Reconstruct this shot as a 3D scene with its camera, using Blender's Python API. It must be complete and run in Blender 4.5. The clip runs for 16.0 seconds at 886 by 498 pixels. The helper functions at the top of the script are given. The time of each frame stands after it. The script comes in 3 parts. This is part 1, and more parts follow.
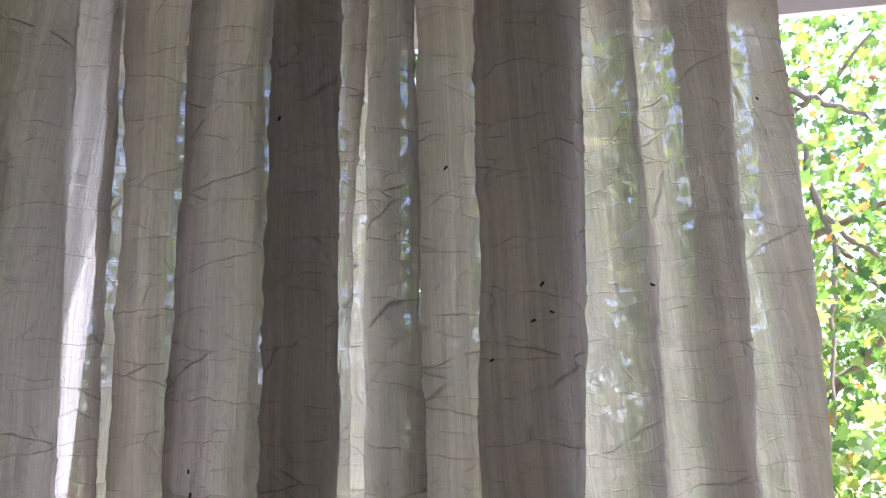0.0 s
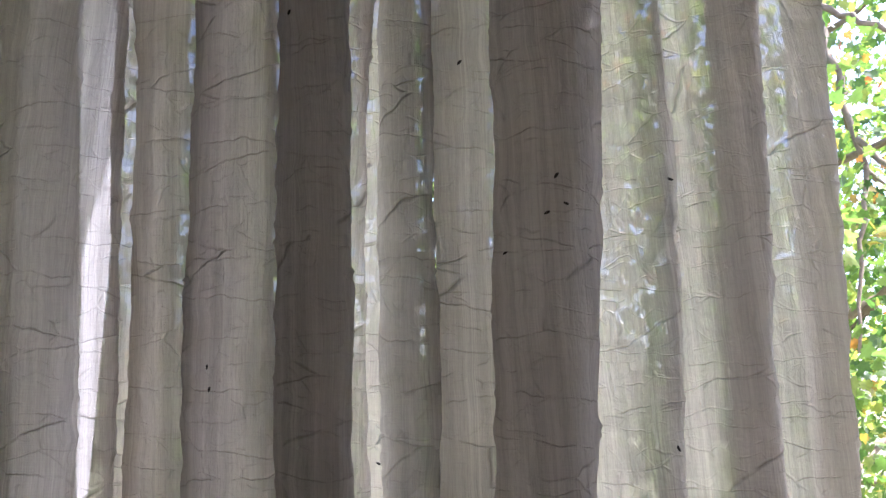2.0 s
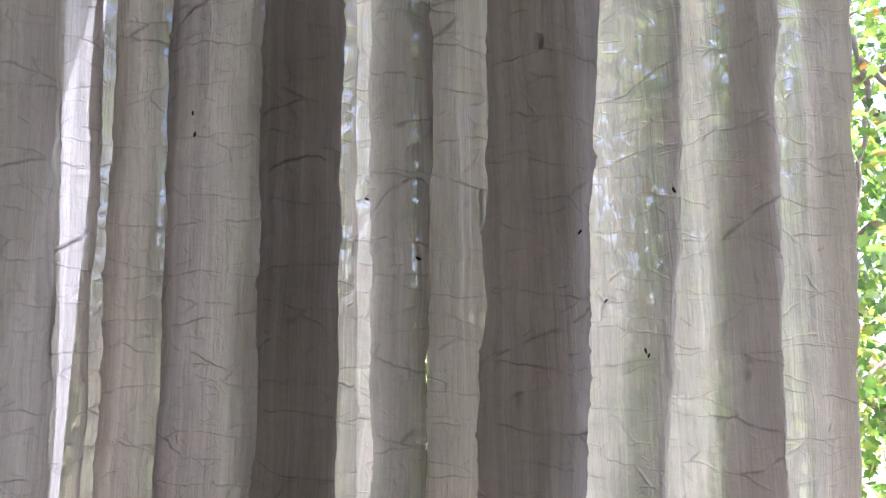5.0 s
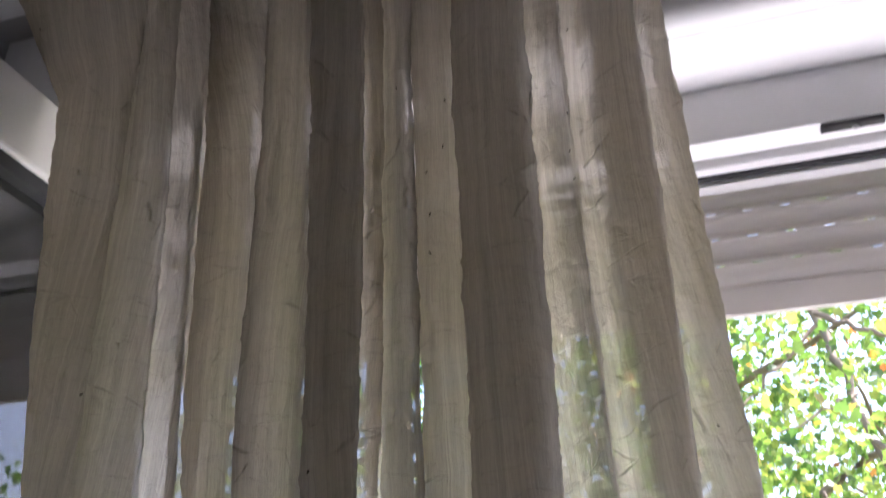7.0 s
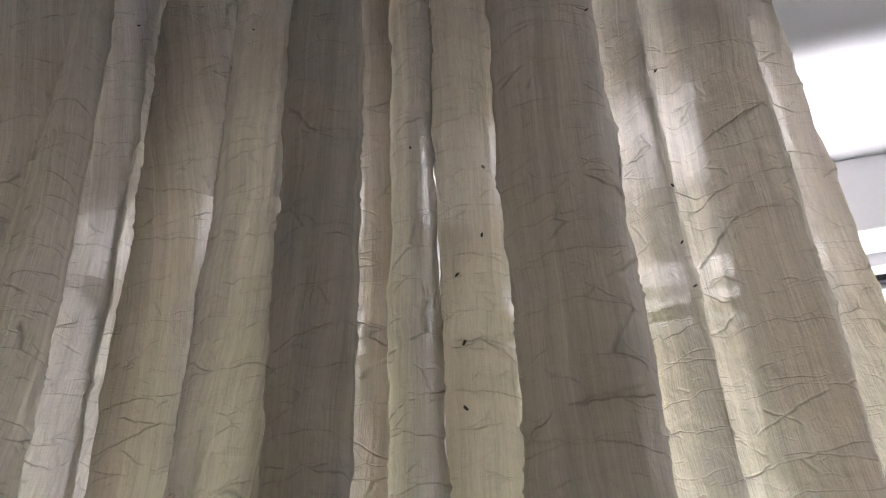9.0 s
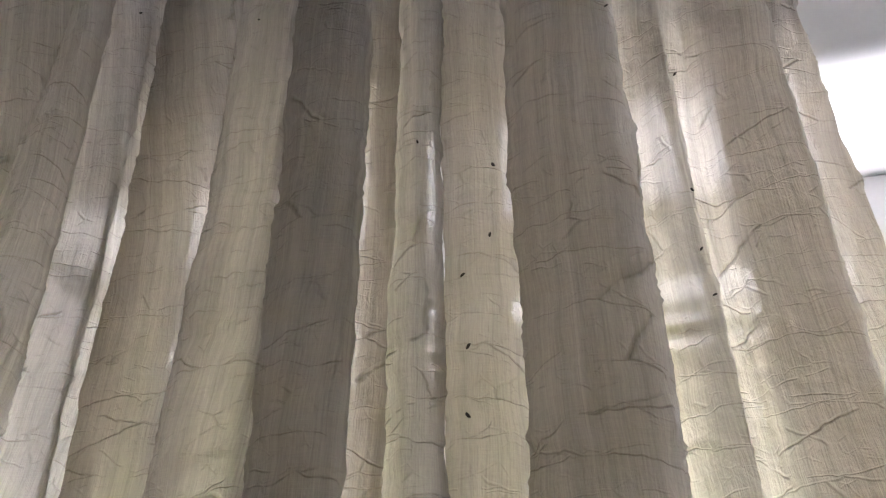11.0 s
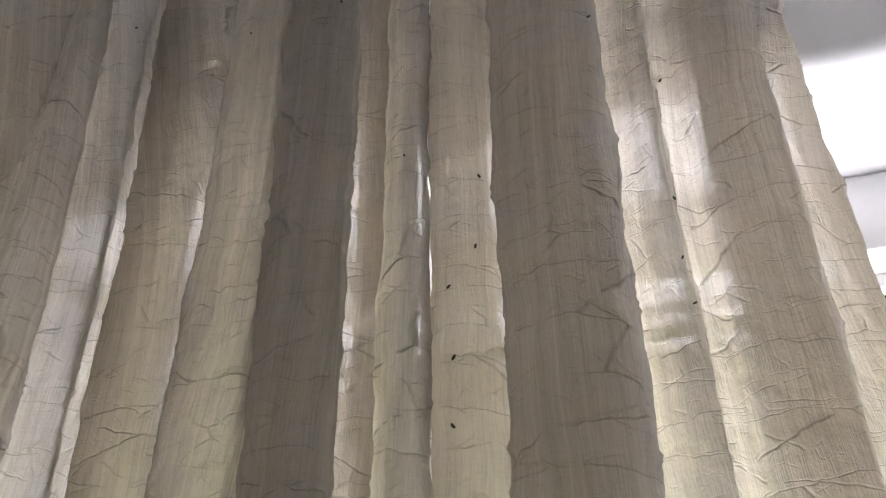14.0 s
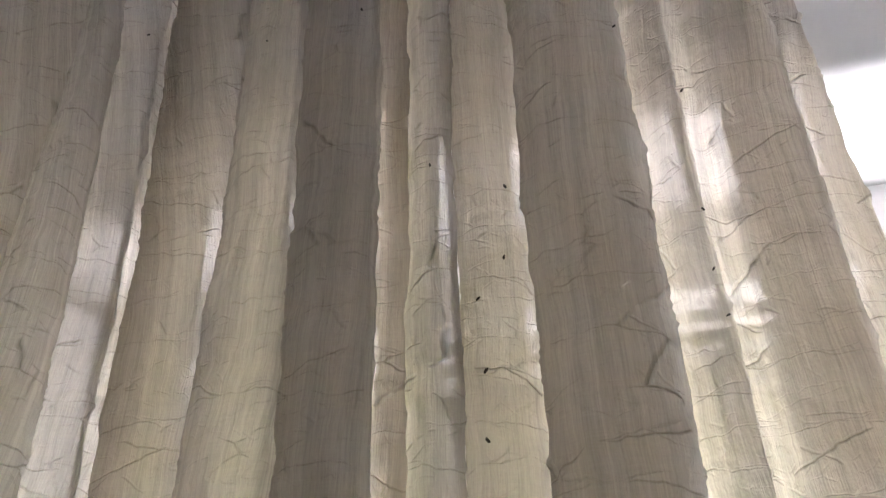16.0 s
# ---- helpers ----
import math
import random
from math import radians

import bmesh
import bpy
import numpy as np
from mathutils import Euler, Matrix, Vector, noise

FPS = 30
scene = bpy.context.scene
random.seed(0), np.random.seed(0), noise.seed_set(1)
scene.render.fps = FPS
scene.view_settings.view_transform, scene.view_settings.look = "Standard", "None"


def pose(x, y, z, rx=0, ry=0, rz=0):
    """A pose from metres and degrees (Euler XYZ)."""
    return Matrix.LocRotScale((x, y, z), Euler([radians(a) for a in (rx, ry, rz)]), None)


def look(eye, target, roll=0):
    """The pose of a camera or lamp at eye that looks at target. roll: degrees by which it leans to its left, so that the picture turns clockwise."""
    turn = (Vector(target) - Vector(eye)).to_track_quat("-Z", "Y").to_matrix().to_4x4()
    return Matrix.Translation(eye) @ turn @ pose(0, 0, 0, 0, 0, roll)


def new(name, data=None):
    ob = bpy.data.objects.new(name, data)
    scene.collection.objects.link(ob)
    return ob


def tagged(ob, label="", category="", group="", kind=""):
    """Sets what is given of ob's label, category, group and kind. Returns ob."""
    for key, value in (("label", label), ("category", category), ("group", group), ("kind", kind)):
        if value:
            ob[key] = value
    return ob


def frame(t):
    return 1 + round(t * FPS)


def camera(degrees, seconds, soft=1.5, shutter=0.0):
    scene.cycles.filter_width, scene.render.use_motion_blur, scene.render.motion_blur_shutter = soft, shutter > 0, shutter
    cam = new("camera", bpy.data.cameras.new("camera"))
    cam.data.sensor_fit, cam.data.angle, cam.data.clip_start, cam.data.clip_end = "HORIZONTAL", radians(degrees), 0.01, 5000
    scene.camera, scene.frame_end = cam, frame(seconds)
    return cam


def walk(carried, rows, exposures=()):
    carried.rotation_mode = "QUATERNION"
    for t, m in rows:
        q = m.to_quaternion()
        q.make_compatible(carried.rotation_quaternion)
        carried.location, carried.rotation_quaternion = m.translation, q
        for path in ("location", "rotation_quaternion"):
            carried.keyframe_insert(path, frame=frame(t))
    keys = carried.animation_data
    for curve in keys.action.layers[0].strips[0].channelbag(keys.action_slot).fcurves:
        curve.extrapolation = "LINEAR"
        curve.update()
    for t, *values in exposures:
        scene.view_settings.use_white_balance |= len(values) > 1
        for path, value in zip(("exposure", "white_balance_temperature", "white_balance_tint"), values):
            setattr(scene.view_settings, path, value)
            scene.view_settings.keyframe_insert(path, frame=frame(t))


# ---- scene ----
cam = camera(55.0, 16.0, soft=1.3, shutter=0.4)
PATH = [
    (0, (0.069, 0.019, 1.411), (-0.403, 1.898, 1.903), 1.41),
    (0.5, (0.051, 0.018, 1.403), (-0.381, 1.910, 1.891), 1.31),
    (1, (0.064, 0.017, 1.391), (-0.427, 1.919, 1.769), 1.78),
    (1.5, (0.067, 0.021, 1.390), (-0.429, 1.925, 1.752), 1.67),
    (2, (0.075, 0.032, 1.386), (-0.460, 1.929, 1.725), 1.46),
    (2.5, (0.075, 0.042, 1.372), (-0.493, 1.936, 1.668), 1.84),
    (3, (0.081, 0.067, 1.313), (-0.485, 1.972, 1.534), 2.43),
    (3.5, (0.065, 0.083, 1.214), (-0.450, 2.001, 1.448), 3.95),
    (5.8, (0.095, 0.031, 1.324), (-0.475, 1.933, 1.567), 0.53),
    (6, (0.105, -0.005, 1.395), (-0.474, 1.890, 1.671), -0.14),
    (6.2, (0.111, -0.038, 1.419), (-0.444, 1.830, 1.869), -0.23),
    (6.5, (0.116, -0.093, 1.461), (-0.417, 1.721, 2.110), -0.06),
    (7, (0.155, -0.123, 1.472), (-0.395, 1.551, 2.420), 0.17),
    (7.5, (0.170, -0.151, 1.468), (-0.370, 1.463, 2.518), 0.44),
    (8, (0.160, -0.130, 1.488), (-0.402, 1.452, 2.575), 0.36),
    (8.5, (0.079, 0.018, 1.594), (-0.426, 1.607, 2.699), -1.50),
    (9, (0.043, 0.133, 1.658), (-0.473, 1.688, 2.804), 0.43),
    (11.5, (0.029, 0.165, 1.664), (-0.479, 1.690, 2.854), 2.48),
    (12, (0.032, 0.153, 1.661), (-0.466, 1.675, 2.861), 2.29),
    (12.5, (0.025, 0.161, 1.664), (-0.455, 1.679, 2.875), 2.21),
    (13, (0.039, 0.166, 1.667), (-0.461, 1.693, 2.858), 2.19),
    (13.5, (0.053, 0.164, 1.666), (-0.472, 1.691, 2.845), 2.26),
    (14, (0.051, 0.152, 1.669), (-0.488, 1.684, 2.836), 2.04),
    (14.5, (0.040, 0.156, 1.666), (-0.491, 1.668, 2.863), 2.38),
    (15, (0.034, 0.159, 1.678), (-0.473, 1.632, 2.931), 1.65),
    (15.5, (0.036, 0.137, 1.688), (-0.481, 1.651, 2.888), 1.39),
    (16, (0.023, 0.146, 1.675), (-0.483, 1.681, 2.854), 1.37),
]
EXPOSURES = [(0, 2.28, 5650, 24), (0.5, 2.2, 5650, 24), (2.0, 2.2, 5650, 24), (2.6, 2.48, 5500, 24), (3.7, 2.43, 5500, 24), (5.8, 2.2, 5650, 25), (6.6, 2.22, 5700, 24), (7.5, 2.12, 6200, 22), (8.2, 2.14, 6300, 21), (9.0, 3.08, 5850, 19), (11.3, 3.35, 5850, 19), (14.0, 3.3, 5850, 19), (15.5, 3.14, 5850, 19), (16, 3.54, 5900, 20)]
walk(cam, [(t, look(eye, target, roll)) for t, eye, target, roll in PATH], EXPOSURES)

# ---- world and sun ----
SUN_TURN, SUN_HEIGHT = 64.0, 59.0   # degrees: bearing from +y towards +x, and elevation
world = bpy.data.worlds.new("daylight")
scene.world = world
world.use_nodes = True
wn, wl = world.node_tree.nodes, world.node_tree.links
sky = wn.new("ShaderNodeTexSky")
sky.sky_type, sky.sun_disc = "NISHITA", False
sky.sun_elevation, sky.sun_rotation = radians(SUN_HEIGHT), radians(SUN_TURN)
sky.dust_density, sky.air_density = 3.0, 1.0
wl.new(sky.outputs[0], wn["Background"].inputs[0])
wn["Background"].inputs[1].default_value = 0.15
sun = new("sun", bpy.data.lights.new("sun", "SUN"))
sun.data.energy, sun.data.angle, sun.data.color = 5.0, radians(0.6), (1.0, 0.95, 0.87)
_s = Vector((math.sin(radians(SUN_TURN)) * math.cos(radians(SUN_HEIGHT)), math.cos(radians(SUN_TURN)) * math.cos(radians(SUN_HEIGHT)), math.sin(radians(SUN_HEIGHT))))
sun.matrix_world = look(_s * 10, (0, 0, 0))


# ---- materials ----
def material(name):
    m = bpy.data.materials.new(name)
    m.use_nodes = True
    m.node_tree.nodes.clear()
    return m, m.node_tree.nodes, m.node_tree.links


def math_node(n, l, op, a, b=0.5):
    k = n.new("ShaderNodeMath")
    k.operation = op
    for i, v in enumerate((a, b)):
        if isinstance(v, (int, float)):
            k.inputs[i].default_value = v
        else:
            l.new(v, k.inputs[i])
    return k.outputs[0]


def noise_node(n, l, vector, scale, detail=3.0, rough=0.5):
    k = n.new("ShaderNodeTexNoise")
    k.inputs["Scale"].default_value, k.inputs["Detail"].default_value, k.inputs["Roughness"].default_value = scale, detail, rough
    if vector is not None:
        l.new(vector, k.inputs["Vector"])
    return k


def ramp(n, l, value, stops):
    k = n.new("ShaderNodeValToRGB")
    while len(k.color_ramp.elements) < len(stops):
        k.color_ramp.elements.new(0.5)
    for e, (p, c) in zip(k.color_ramp.elements, stops):
        e.position, e.color = p, (*c, 1.0) if len(c) == 3 else c
    l.new(value, k.inputs[0])
    return k.outputs[0]


def scaled(n, l, vector, s):
    k = n.new("ShaderNodeMapping")
    k.inputs["Scale"].default_value = s
    l.new(vector, k.inputs["Vector"])
    return k.outputs[0]


def painted(name, low, high, rough=0.5, scale=6.0, bump=0.02, fine=120.0, metal=0.0):
    """A plain surface with soft stains, fine grain and a little relief."""
    m, n, l = material(name)
    at = n.new("ShaderNodeTexCoord").outputs["Object"]
    big, small = noise_node(n, l, at, scale, 5, 0.6), noise_node(n, l, at, fine, 3)
    mix = math_node(n, l, "ADD", math_node(n, l, "MULTIPLY", big.outputs[0], 0.75), math_node(n, l, "MULTIPLY", small.outputs[0], 0.25))
    b = n.new("ShaderNodeBsdfPrincipled")
    l.new(ramp(n, l, mix, [(0.3, low), (0.7, high)]), b.inputs["Base Color"])
    l.new(math_node(n, l, "ADD", math_node(n, l, "MULTIPLY", small.outputs[0], 0.2), rough - 0.1), b.inputs["Roughness"])
    b.inputs["Metallic"].default_value = metal
    k = n.new("ShaderNodeBump")
    k.inputs["Strength"].default_value, k.inputs["Distance"].default_value = 0.35, bump * 0.05
    l.new(mix, k.inputs["Height"])
    l.new(k.outputs[0], b.inputs["Normal"])
    l.new(b.outputs[0], n.new("ShaderNodeOutputMaterial").inputs[0])
    return m


def crinkled_voile():
    """Thin crinkled cotton voile: threads, broken crease lines with their shade painted in, and a weave that lets some
    light straight through.
    """
    m, n, l = material("crinkled_voile")
    uv = n.new("ShaderNodeUVMap").outputs[0]
    warp = noise_node(n, l, uv, 22.0, 3, 0.55)
    sub = n.new("ShaderNodeVectorMath")
    sub.operation = "SUBTRACT"
    l.new(warp.outputs["Color"], sub.inputs[0])
    sub.inputs[1].default_value = (0.5, 0.5, 0.5)
    mul = n.new("ShaderNodeVectorMath")
    mul.operation = "SCALE"
    mul.inputs["Scale"].default_value = 0.02
    l.new(sub.outputs[0], mul.inputs[0])
    add = n.new("ShaderNodeVectorMath")
    l.new(uv, add.inputs[0])
    l.new(mul.outputs[0], add.inputs[1])
    bent = add.outputs[0]

    def creases(sx, sy, width, seed, cut):
        mp = n.new("ShaderNodeMapping")
        mp.inputs["Scale"].default_value = (sx, sy, 1)
        mp.inputs["Location"].default_value = (seed, seed * 1.7, 0)
        l.new(bent, mp.inputs["Vector"])
        v = n.new("ShaderNodeTexVoronoi")
        v.feature = "DISTANCE_TO_EDGE"
        v.voronoi_dimensions = "2D"
        v.inputs["Scale"].default_value = 1.0
        l.new(mp.outputs[0], v.inputs["Vector"])
        line = n.new("ShaderNodeMapRange")
        line.interpolation_type = "SMOOTHSTEP"
        line.inputs["From Min"].default_value, line.inputs["From Max"].default_value = 0.0, width
        line.inputs["To Min"].default_value, line.inputs["To Max"].default_value = 1.0, 0.0
        l.new(v.outputs["Distance"], line.inputs["Value"])
        gate = noise_node(n, l, uv, 38.0 + seed, 2)
        g = n.new("ShaderNodeMapRange")
        g.inputs["From Min"].default_value, g.inputs["From Max"].default_value = cut, cut + 0.12
        l.new(gate.outputs[0], g.inputs["Value"])
        return math_node(n, l, "MULTIPLY", line.outputs[0], g.outputs[0])

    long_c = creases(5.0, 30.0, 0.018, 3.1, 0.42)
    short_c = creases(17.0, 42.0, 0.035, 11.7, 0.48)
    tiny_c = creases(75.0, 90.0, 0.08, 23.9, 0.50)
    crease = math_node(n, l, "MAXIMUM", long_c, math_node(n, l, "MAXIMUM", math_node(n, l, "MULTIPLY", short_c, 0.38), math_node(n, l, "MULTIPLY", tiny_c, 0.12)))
    soft = noise_node(n, l, scaled(n, l, bent, (60, 34, 1)), 1.0, 4, 0.6)
    thread = noise_node(n, l, scaled(n, l, uv, (420, 14, 1)), 1.0, 4, 0.7)
    slub = noise_node(n, l, scaled(n, l, uv, (1500, 90, 1)), 1.0, 2, 0.7)
    weft = noise_node(n, l, scaled(n, l, uv, (60, 1900, 1)), 1.0, 1)
    fine = noise_node(n, l, scaled(n, l, uv, (900, 26, 1)), 1.0, 2, 0.6)
    streak = noise_node(n, l, scaled(n, l, uv, (95, 1.6, 1)), 1.0, 4, 0.65)
    stain = noise_node(n, l, uv, 5.0, 4, 0.6)
    height = math_node(n, l, "ADD", math_node(n, l, "MULTIPLY", soft.outputs[0], 0.9), math_node(n, l, "MULTIPLY", crease, 0.9))
    height = math_node(n, l, "ADD", height, math_node(n, l, "ADD", math_node(n, l, "MULTIPLY", thread.outputs[0], 0.34), math_node(n, l, "MULTIPLY", fine.outputs[0], 0.13)))
    bump = n.new("ShaderNodeBump")
    bump.inputs["Strength"].default_value, bump.inputs["Distance"].default_value = 1.0, 0.0055
    l.new(height, bump.inputs["Height"])
    # bundles of thicker, brighter warp threads, in stripes a few millimetres wide
    band = n.new("ShaderNodeMapRange")
    band.interpolation_type = "SMOOTHSTEP"
    band.inputs["From Min"].default_value, band.inputs["From Max"].default_value = 0.53, 0.66
    l.new(noise_node(n, l, scaled(n, l, uv, (120, 1.1, 1)), 1.0, 2, 0.5).outputs[0], band.inputs["Value"])
    strand = n.new("ShaderNodeMapRange")
    strand.inputs["From Min"].default_value, strand.inputs["From Max"].default_value = 0.40, 0.60
    l.new(noise_node(n, l, scaled(n, l, uv, (1150, 5, 1)), 1.0, 1, 0.5).outputs[0], strand.inputs["Value"])
    bundle = math_node(n, l, "MULTIPLY", band.outputs[0], strand.outputs[0])
    tone = math_node(n, l, "ADD", math_node(n, l, "MULTIPLY", thread.outputs[0], 0.22), math_node(n, l, "MULTIPLY", slub.outputs[0], 0.14))
    tone = math_node(n, l, "ADD", tone, math_node(n, l, "MULTIPLY", fine.outputs[0], 0.18))
    tone = math_node(n, l, "ADD", tone, math_node(n, l, "ADD", math_node(n, l, "MULTIPLY", stain.outputs[0], 0.12), math_node(n, l, "ADD", math_node(n, l, "MULTIPLY", streak.outputs[0], 0.34), math_node(n, l, "MULTIPLY", bundle, 0.16))))
    cloth = ramp(n, l, tone, [(0.37, (0.40, 0.382, 0.375)), (0.63, (0.71, 0.695, 0.69))])
    # shade of the creases, put into the cloth colour along the crease lines
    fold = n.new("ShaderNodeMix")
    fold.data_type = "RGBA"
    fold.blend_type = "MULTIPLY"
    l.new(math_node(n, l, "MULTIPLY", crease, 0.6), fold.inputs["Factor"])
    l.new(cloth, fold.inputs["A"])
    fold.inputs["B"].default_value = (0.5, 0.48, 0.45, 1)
    dif, tra, see = n.new("ShaderNodeBsdfDiffuse"), n.new("ShaderNodeBsdfTranslucent"), n.new("ShaderNodeBsdfTransparent")
    through_tint = n.new("ShaderNodeMix")       # light that has passed the threads comes out warmer
    through_tint.data_type, through_tint.blend_type = "RGBA", "MULTIPLY"
    through_tint.inputs["Factor"].default_value = 1.0
    through_tint.inputs["B"].default_value = (1.0, 0.925, 0.77, 1)
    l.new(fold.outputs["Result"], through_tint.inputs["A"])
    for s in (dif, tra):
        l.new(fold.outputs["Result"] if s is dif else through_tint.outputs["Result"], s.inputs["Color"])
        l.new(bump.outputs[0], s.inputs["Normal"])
    gloss = n.new("ShaderNodeBsdfGlossy")
    gloss.inputs["Roughness"].default_value = 0.45
    l.new(bump.outputs[0], gloss.inputs["Normal"])
    m1, m2, m3 = (n.new("ShaderNodeMixShader") for _ in range(3))
    m1.inputs[0].default_value = TRANSLUCENT
    l.new(dif.outputs[0], m1.inputs[1])
    l.new(tra.outputs[0], m1.inputs[2])
    m2.inputs[0].default_value = 0.03
    l.new(m1.outputs[0], m2.inputs[1])
    l.new(gloss.outputs[0], m2.inputs[2])
    holes = n.new("ShaderNodeMapRange")
    holes.inputs["From Min"].default_value, holes.inputs["From Max"].default_value = 0.3, 0.7
    holes.inputs["To Min"].default_value, holes.inputs["To Max"].default_value = OPEN_WEAVE * 0.45, OPEN_WEAVE * 1.55
    l.new(math_node(n, l, "MULTIPLY", math_node(n, l, "ADD", thread.outputs[0], weft.outputs[0]), 0.5), holes.inputs["Value"])
    clear = math_node(n, l, "MULTIPLY", math_node(n, l, "ADD", holes.outputs[0], math_node(n, l, "MULTIPLY", bundle, 0.09)), math_node(n, l, "SUBTRACT", 1.0, math_node(n, l, "MULTIPLY", crease, 0.8)))
    l.new(clear, m3.inputs[0])
    l.new(m2.outputs[0], m3.inputs[1])
    l.new(see.outputs[0], m3.inputs[2])
    l.new(m3.outputs[0], n.new("ShaderNodeOutputMaterial").inputs[0])
    return m


def leaf_material(name, shade):
    m, n, l = material(name)
    rnd = n.new("ShaderNodeNewGeometry").outputs["Random Per Island"]
    at = n.new("ShaderNodeTexCoord").outputs["Object"]
    var = noise_node(n, l, at, 45.0, 3)
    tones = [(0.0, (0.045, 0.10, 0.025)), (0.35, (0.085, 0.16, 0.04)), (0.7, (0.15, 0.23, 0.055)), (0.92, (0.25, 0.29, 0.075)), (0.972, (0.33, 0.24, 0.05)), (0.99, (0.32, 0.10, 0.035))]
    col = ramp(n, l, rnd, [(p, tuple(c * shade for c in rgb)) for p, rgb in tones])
    mix = n.new("ShaderNodeMix")
    mix.data_type = "RGBA"
    mix.blend_type = "OVERLAY"
    mix.inputs["Factor"].default_value = 0.5
    l.new(col, mix.inputs["A"])
    l.new(var.outputs[0], mix.inputs["B"])
    b, t, s = n.new("ShaderNodeBsdfPrincipled"), n.new("ShaderNodeBsdfTranslucent"), n.new("ShaderNodeMixShader")
    b.inputs["Roughness"].default_value = 0.45
    l.new(mix.outputs["Result"], b.inputs["Base Color"])
    bright = n.new("ShaderNodeMix")
    bright.data_type = "RGBA"
    bright.blend_type = "MULTIPLY"
    bright.inputs["Factor"].default_value = 1.0
    l.new(mix.outputs["Result"], bright.inputs["A"])
    bright.inputs["B"].default_value = (1.9, 1.9, 1.2, 1)
    l.new(bright.outputs["Result"], t.inputs["Color"])
    s.inputs[0].default_value = 0.5
    l.new(b.outputs[0], s.inputs[1])
    l.new(t.outputs[0], s.inputs[2])
    l.new(s.outputs[0], n.new("ShaderNodeOutputMaterial").inputs[0])
    return m


def glass_material():
    m, n, l = material("window_glass")
    mix, clear, gl = n.new("ShaderNodeMixShader"), n.new("ShaderNodeBsdfTransparent"), n.new("ShaderNodeBsdfGlossy")
    fres = n.new("ShaderNodeFresnel")
    fres.inputs["IOR"].default_value = 1.5
    at = n.new("ShaderNodeTexCoord").outputs["Object"]
    dirt = noise_node(n, l, at, 9.0, 4)
    gl.inputs["Roughness"].default_value = 0.02
    clear.inputs["Color"].default_value = (0.86, 0.9, 0.88, 1)
    l.new(math_node(n, l, "MULTIPLY", fres.outputs[0], 1.9), mix.inputs[0])
    l.new(clear.outputs[0], mix.inputs[1])
    l.new(gl.outputs[0], mix.inputs[2])
    dust = n.new("ShaderNodeBsdfDiffuse")
    dust.inputs["Color"].default_value = (0.45, 0.44, 0.42, 1)
    m2 = n.new("ShaderNodeMixShader")
    l.new(math_node(n, l, "MULTIPLY", dirt.outputs[0], 0.05), m2.inputs[0])
    l.new(mix.outputs[0], m2.inputs[1])
    l.new(dust.outputs[0], m2.inputs[2])
    l.new(m2.outputs[0], n.new("ShaderNodeOutputMaterial").inputs[0])
    return m


TRANSLUCENT, OPEN_WEAVE = 0.62, 0.13
VOILE = crinkled_voile()
# DARK_LEAF is LEAF's colour darkened, so the added left tree returns less light
LEAF, DARK_LEAF = leaf_material("leaf", 0.95), leaf_material("dimmed_leaf", 0.35)
GLASS = glass_material()
PLASTER = painted("wall_plaster", (0.205, 0.21, 0.215), (0.26, 0.265, 0.27), 0.85, 3.0, 0.06, 180)
CEILING_PAINT = painted("ceiling_paint", (0.44, 0.43, 0.42), (0.52, 0.51, 0.50), 0.85, 2.0, 0.04, 200)
FLOOR_TILE = painted("floor_tile", (0.23, 0.23, 0.225), (0.30, 0.30, 0.295), 0.4, 5.0, 0.03)
PVC = painted("white_plastic", (0.84, 0.83, 0.83), (0.90, 0.89, 0.89), 0.35, 3.0, 0.008, 300)
SLAT = painted("shutter_plastic", (0.74, 0.70, 0.69), (0.83, 0.79, 0.78), 0.4, 9.0, 0.01, 260)
_n, _l = SLAT.node_tree.nodes, SLAT.node_tree.links      # thin slats let a little daylight glow through
_thin, _mix = _n.new("ShaderNodeBsdfTranslucent"), _n.new("ShaderNodeMixShader")
_thin.inputs["Color"].default_value, _mix.inputs[0].default_value = (0.8, 0.74, 0.70, 1), 0.35
_l.new(_n["Principled BSDF"].outputs[0], _mix.inputs[1])
_l.new(_thin.outputs[0], _mix.inputs[2])
_l.new(_mix.outputs[0], _n["Material Output"].inputs[0])
RUBBER = painted("gasket_rubber", (0.018, 0.02, 0.024), (0.03, 0.032, 0.036), 0.5, 20.0, 0.01)
METAL = painted("latch_metal", (0.03, 0.03, 0.032), (0.09, 0.09, 0.09), 0.35, 60.0, 0.01, 400, 0.6)
STEEL = painted("screw_steel", (0.5, 0.5, 0.5), (0.62, 0.62, 0.61), 0.3, 60.0, 0.01, 400, 1.0)
BARK = painted("bark", (0.16, 0.11, 0.07), (0.34, 0.27, 0.19), 0.9, 14.0, 0.4, 90)
PAVING = painted("pale_paving", (0.60, 0.585, 0.565), (0.70, 0.685, 0.665), 0.8, 3.0, 0.1, 60)
GRASS = painted("dry_grass", (0.10, 0.12, 0.04), (0.20, 0.19, 0.08), 0.9, 1.5, 0.3, 40)
DIRT = painted("dark_dirt", (0.008, 0.006, 0.005), (0.02, 0.015, 0.012), 0.7, 300.0, 0.01, 900)


